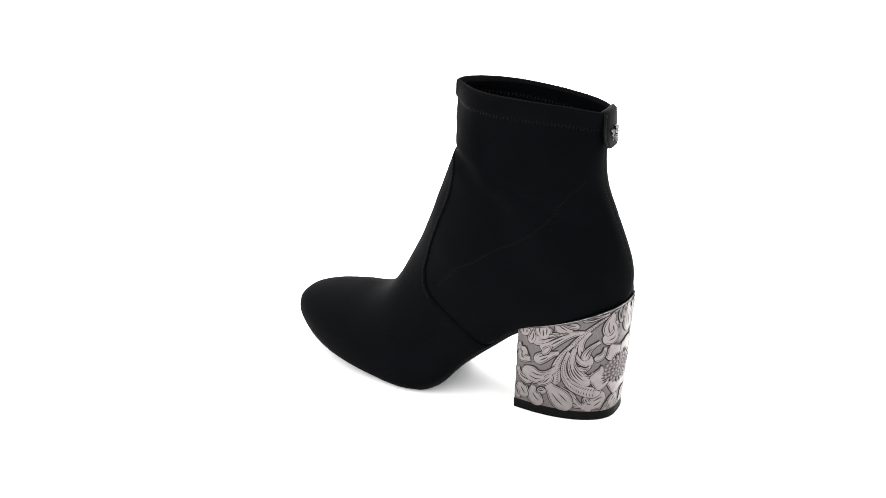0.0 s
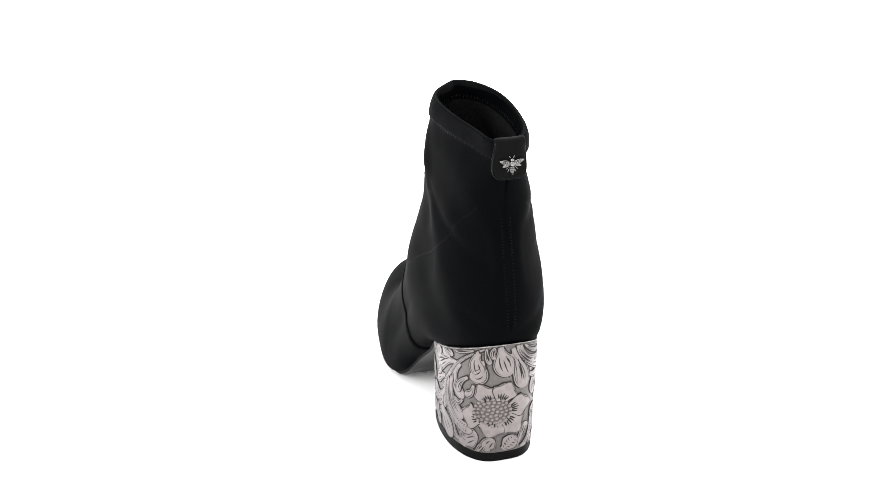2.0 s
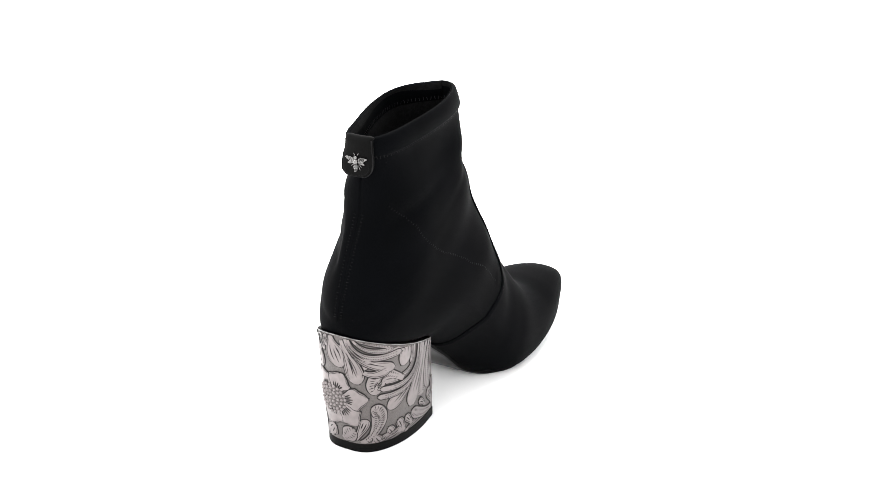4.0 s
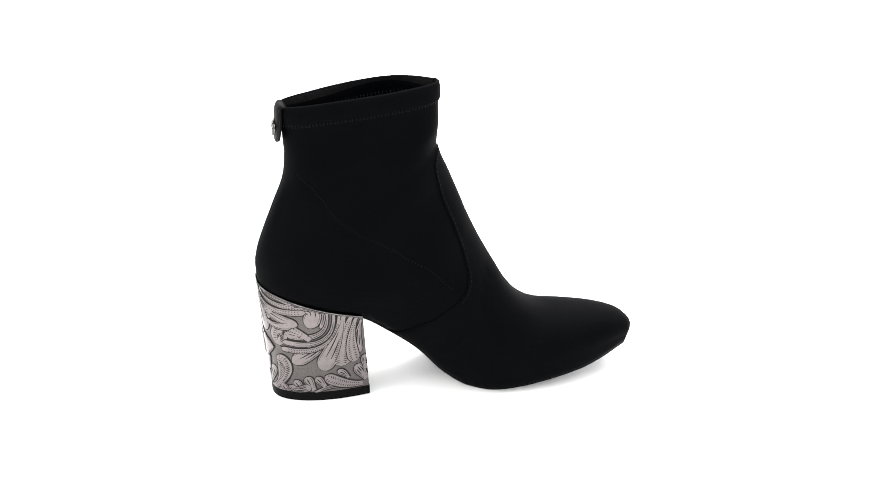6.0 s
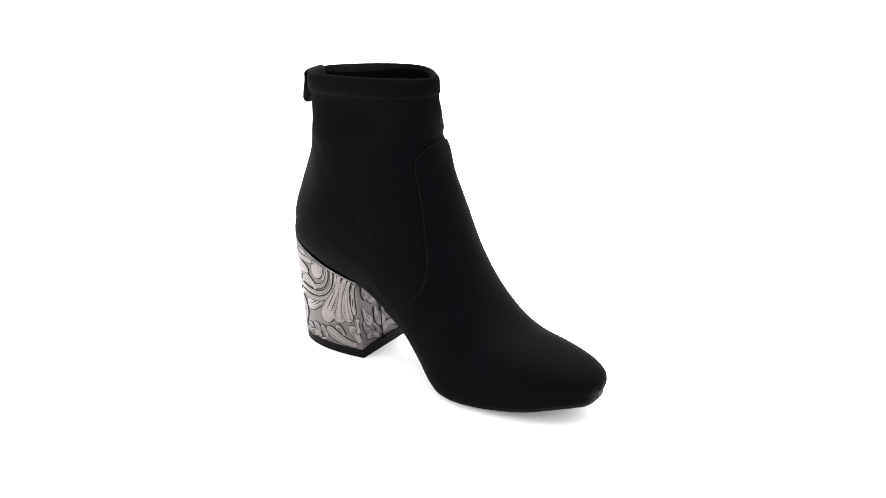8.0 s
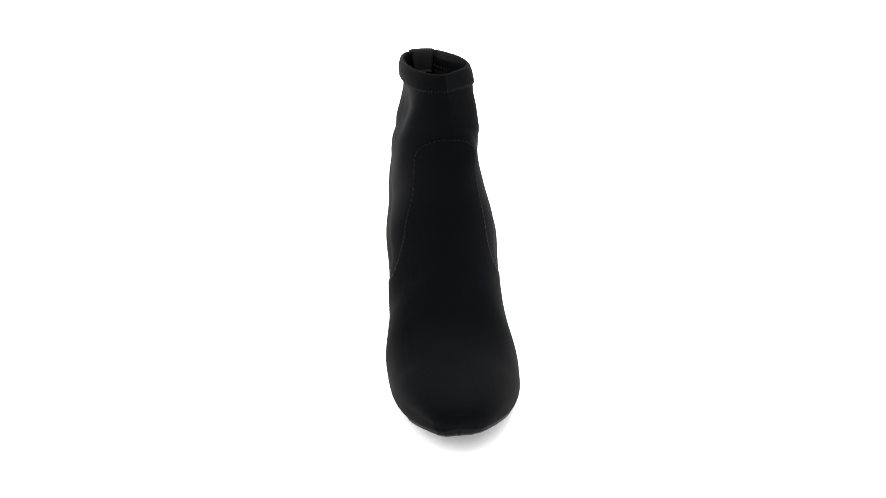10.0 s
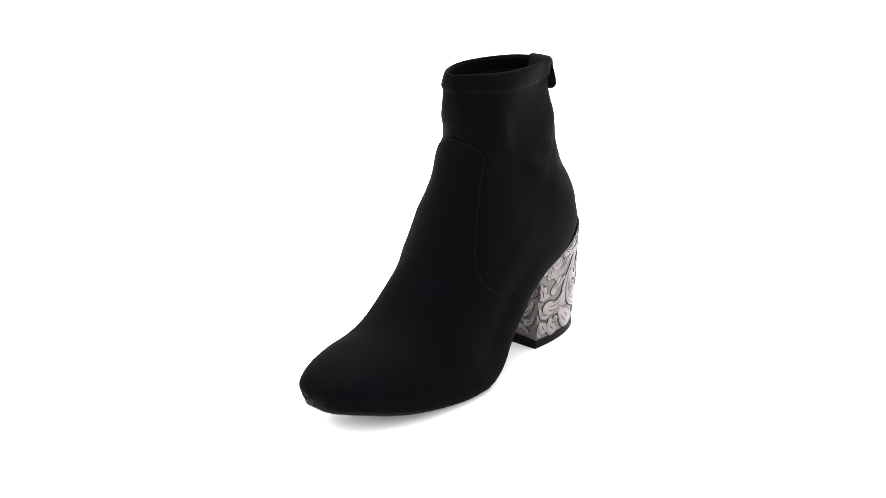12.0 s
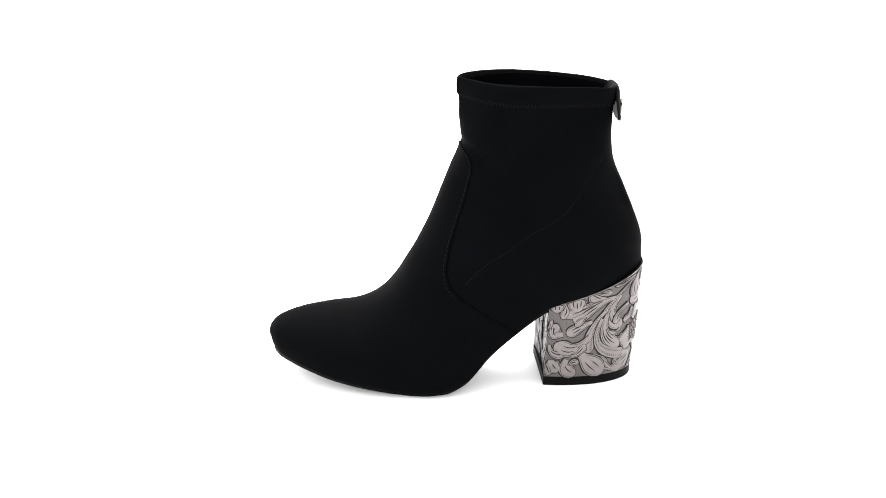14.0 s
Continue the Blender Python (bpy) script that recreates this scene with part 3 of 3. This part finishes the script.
def leaf(row, place, name, lift=0.0, near=False):
    """One embossed leaf: a raised lobe, narrow at its base and round at its tip, with burnished edges and tooled lines."""
    bx, bz, mx, mz, tx, tz, thin, width, lines = row
    base, tip = Vector((bx, bz)), Vector((tx, tz))
    d = tip - base
    ctrl = Vector((mx, mz)) * 2 - (base + tip) / 2
    spine = lambda t: base * (1 - t) ** 2 + ctrl * 2 * t * (1 - t) + tip * t * t

    def cross(t):
        e = spine(min(t + .02, 1)) - spine(max(t - .02, 0))
        e.normalize()
        return Vector((-e.y, e.x))

    def half(t):
        if t < head:
            f = t / head
            return (thin + (width - thin) * f * f * (3 - 2 * f)) / 2
        x = (t - head) / (1 - head)
        if near:
            return width / 2 * (1 - x ** 2.2) * (1 + .10 * math.sin(3 * math.pi * x))
        return width / 2 * math.sqrt(max(1 - x * x, 0))

    long = (Vector((mx, mz)) - base).length + (tip - Vector((mx, mz))).length
    head = .5 if near else max(1 - .55 * width / max(long, .1), .45)
    verts, faces, dark = [], [], []
    steps = span(0, head, 12) + [head + (1 - head) * math.sin(math.pi / 2 * f) for f in span(.14, 1, 7)]
    rise = .00026 + lift
    for t in steps:
        c, n, h = spine(t), cross(t), half(t)
        ends = (tip - spine(.95)).normalized() if t == 1 else Vector((0, 0))
        for w, o, e in ((-h - .75, 0, .75), (-h - .5, rise - .00004, .5), (-max(h - .1, 0), rise, 0), (-h * .45, rise + .0001, 0), (0, rise + .00006, 0),
                        (h * .45, rise + .0001, 0), (max(h - .1, 0), rise, 0), (h + .5, rise - .00004, .5), (h + .75, 0, .75)):
            q = c + n * w + ends * e
            verts.append(place(q.x, q.y, o))
    for i in range(len(steps) - 1):
        for j in range(8):
            faces.append((i * 9 + j, i * 9 + j + 1, i * 9 + j + 10, i * 9 + j + 9))
            dark.append(1 if j in (0, 1, 6, 7) else 0)

    def groove(points, thick):
        n0 = len(verts)
        for i, p in enumerate(points):
            q0, q1 = points[max(i - 1, 0)], points[min(i + 1, len(points) - 1)]
            e = q1 - q0
            e.normalize()
            n = Vector((-e.y, e.x)) * thick * (.35 + .65 * math.sin(math.pi * i / (len(points) - 1)))
            for w in (-1, 1):
                q = p + n * w
                verts.append(place(q.x, q.y, rise + .00014))
        for i in range(len(points) - 1):
            faces.append((n0 + 2 * i, n0 + 2 * i + 1, n0 + 2 * i + 3, n0 + 2 * i + 2))
            dark.append(1)

    if lines >= 4 and not near:
        for i in range(int(long / 1.7)):
            t = .12 + .8 * i / max(int(long / 1.7) - 1, 1)
            c, n, h, e = spine(t), cross(t), half(t), Vector((cross(t).y, -cross(t).x))
            for s_ in (-1, 1):
                groove([c + n * s_ * h * .2, c + n * s_ * h * .45 + e * .35, c + n * s_ * h * .68 + e * .9], .26)
    else:
        for i in range(lines):
            o = (i + .5) / lines * 2 - 1 if lines > 1 else .15
            a0, a1 = (.02, .46 - .12 * abs(o)) if near else (.34 + .14 * (i % 2), .86 - .12 * abs(o))
            groove([spine(a0 + (a1 - a0) * f) + cross(a0 + (a1 - a0) * f) * half(a0 + (a1 - a0) * f) * o * .6 for f in span(0, 1, 6)], .5 if near else .38)
        turn = spine(.5) - (base + tip) / 2
        o = -1 if turn.dot(cross(.5)) > 0 else 1
        for o in (-1, 1):
            a0, a1 = (.55, .93) if near else (.12, .90)
            groove([spine(a0 + (a1 - a0) * f) + cross(a0 + (a1 - a0) * f) * max(half(a0 + (a1 - a0) * f) - .85, 0) * o for f in span(0, 1, 9)], .2)
    me = bpy.data.meshes.new(name)
    me.from_pydata([tuple(v) for v in verts], [], faces)
    me.materials.append(HEEL_LIGHT)
    me.materials.append(HEEL_DARK)
    me.polygons.foreach_set("material_index", dark)
    me.polygons.foreach_set("use_smooth", [True] * len(faces))
    ob = new(name, me)
    ob.parent = heel
    return ob


def flower(x, z, wide, high):
    """The open blossom on the heel's back: broad notched petals round a beaded heart."""
    for i, row in enumerate(FLOWER):
        leaf((*row[:7], row[7] * .92, row[8]), on_wall, "embossed_petal", .0003 + .00006 * (i % 3), True)
    bm = bmesh.new()
    for ring, count in ((0, 1), (.27, 6), (.52, 12), (.77, 18), (.98, 22)):
        for i in range(count):
            t = 2 * math.pi * i / count + ring
            blob(bm, on_wall(x + wide * ring * math.cos(t), z + high * ring * math.sin(t), .0007), (.0008, .00118, .00102), seg=8)
    part("beaded_heart", bm, HEEL_LIGHT, heel, "beaded heart of the embossed flower")
    rows = [[on_wall(x + wide * r * math.cos(t), z + high * r * math.sin(t), o) for t in span(0, 2 * math.pi, 33)[:-1]] for r, o in ((1.08, .0001), (1.02, .0006), (.5, .0007), (.01, .0007))]
    part("flower_disc", sheet(rows, True), HEEL_GROUND, heel, "grained disc behind the flower's heart")


flower(-8.5, 34.8, 11.0, 9.4)
rng = random.Random(4)
for row in LEFT_UPPER + LEFT_LOWER + BACK_FAN + BACK_FOOT + SWIRL + SCROLL + RIGHT_FOOT + LEFT_FILL + BACK_FILL + RIGHT_FILL:
    leaf(row, on_wall, "embossed_leaf", .000045 * rng.randrange(9))
for row in BREAST:
    leaf(row, on_breast, "embossed_leaf", .00006 * rng.randrange(6))


# ---- the turn of the boot: one round in 15.28 s, clockwise as seen from above ----
def motions():
    rate = 2 * math.pi / 15.3135
    rows = []
    for i in range(29):
        t = i * .5
        a = rate * t
        rows.append((t, pose(0, 0, 0, 0, 0, 153.660 + math.degrees(-a + 0.0110 * math.sin(a) + -0.0006 * math.cos(a)))))
    walk(boot, rows)


motions()
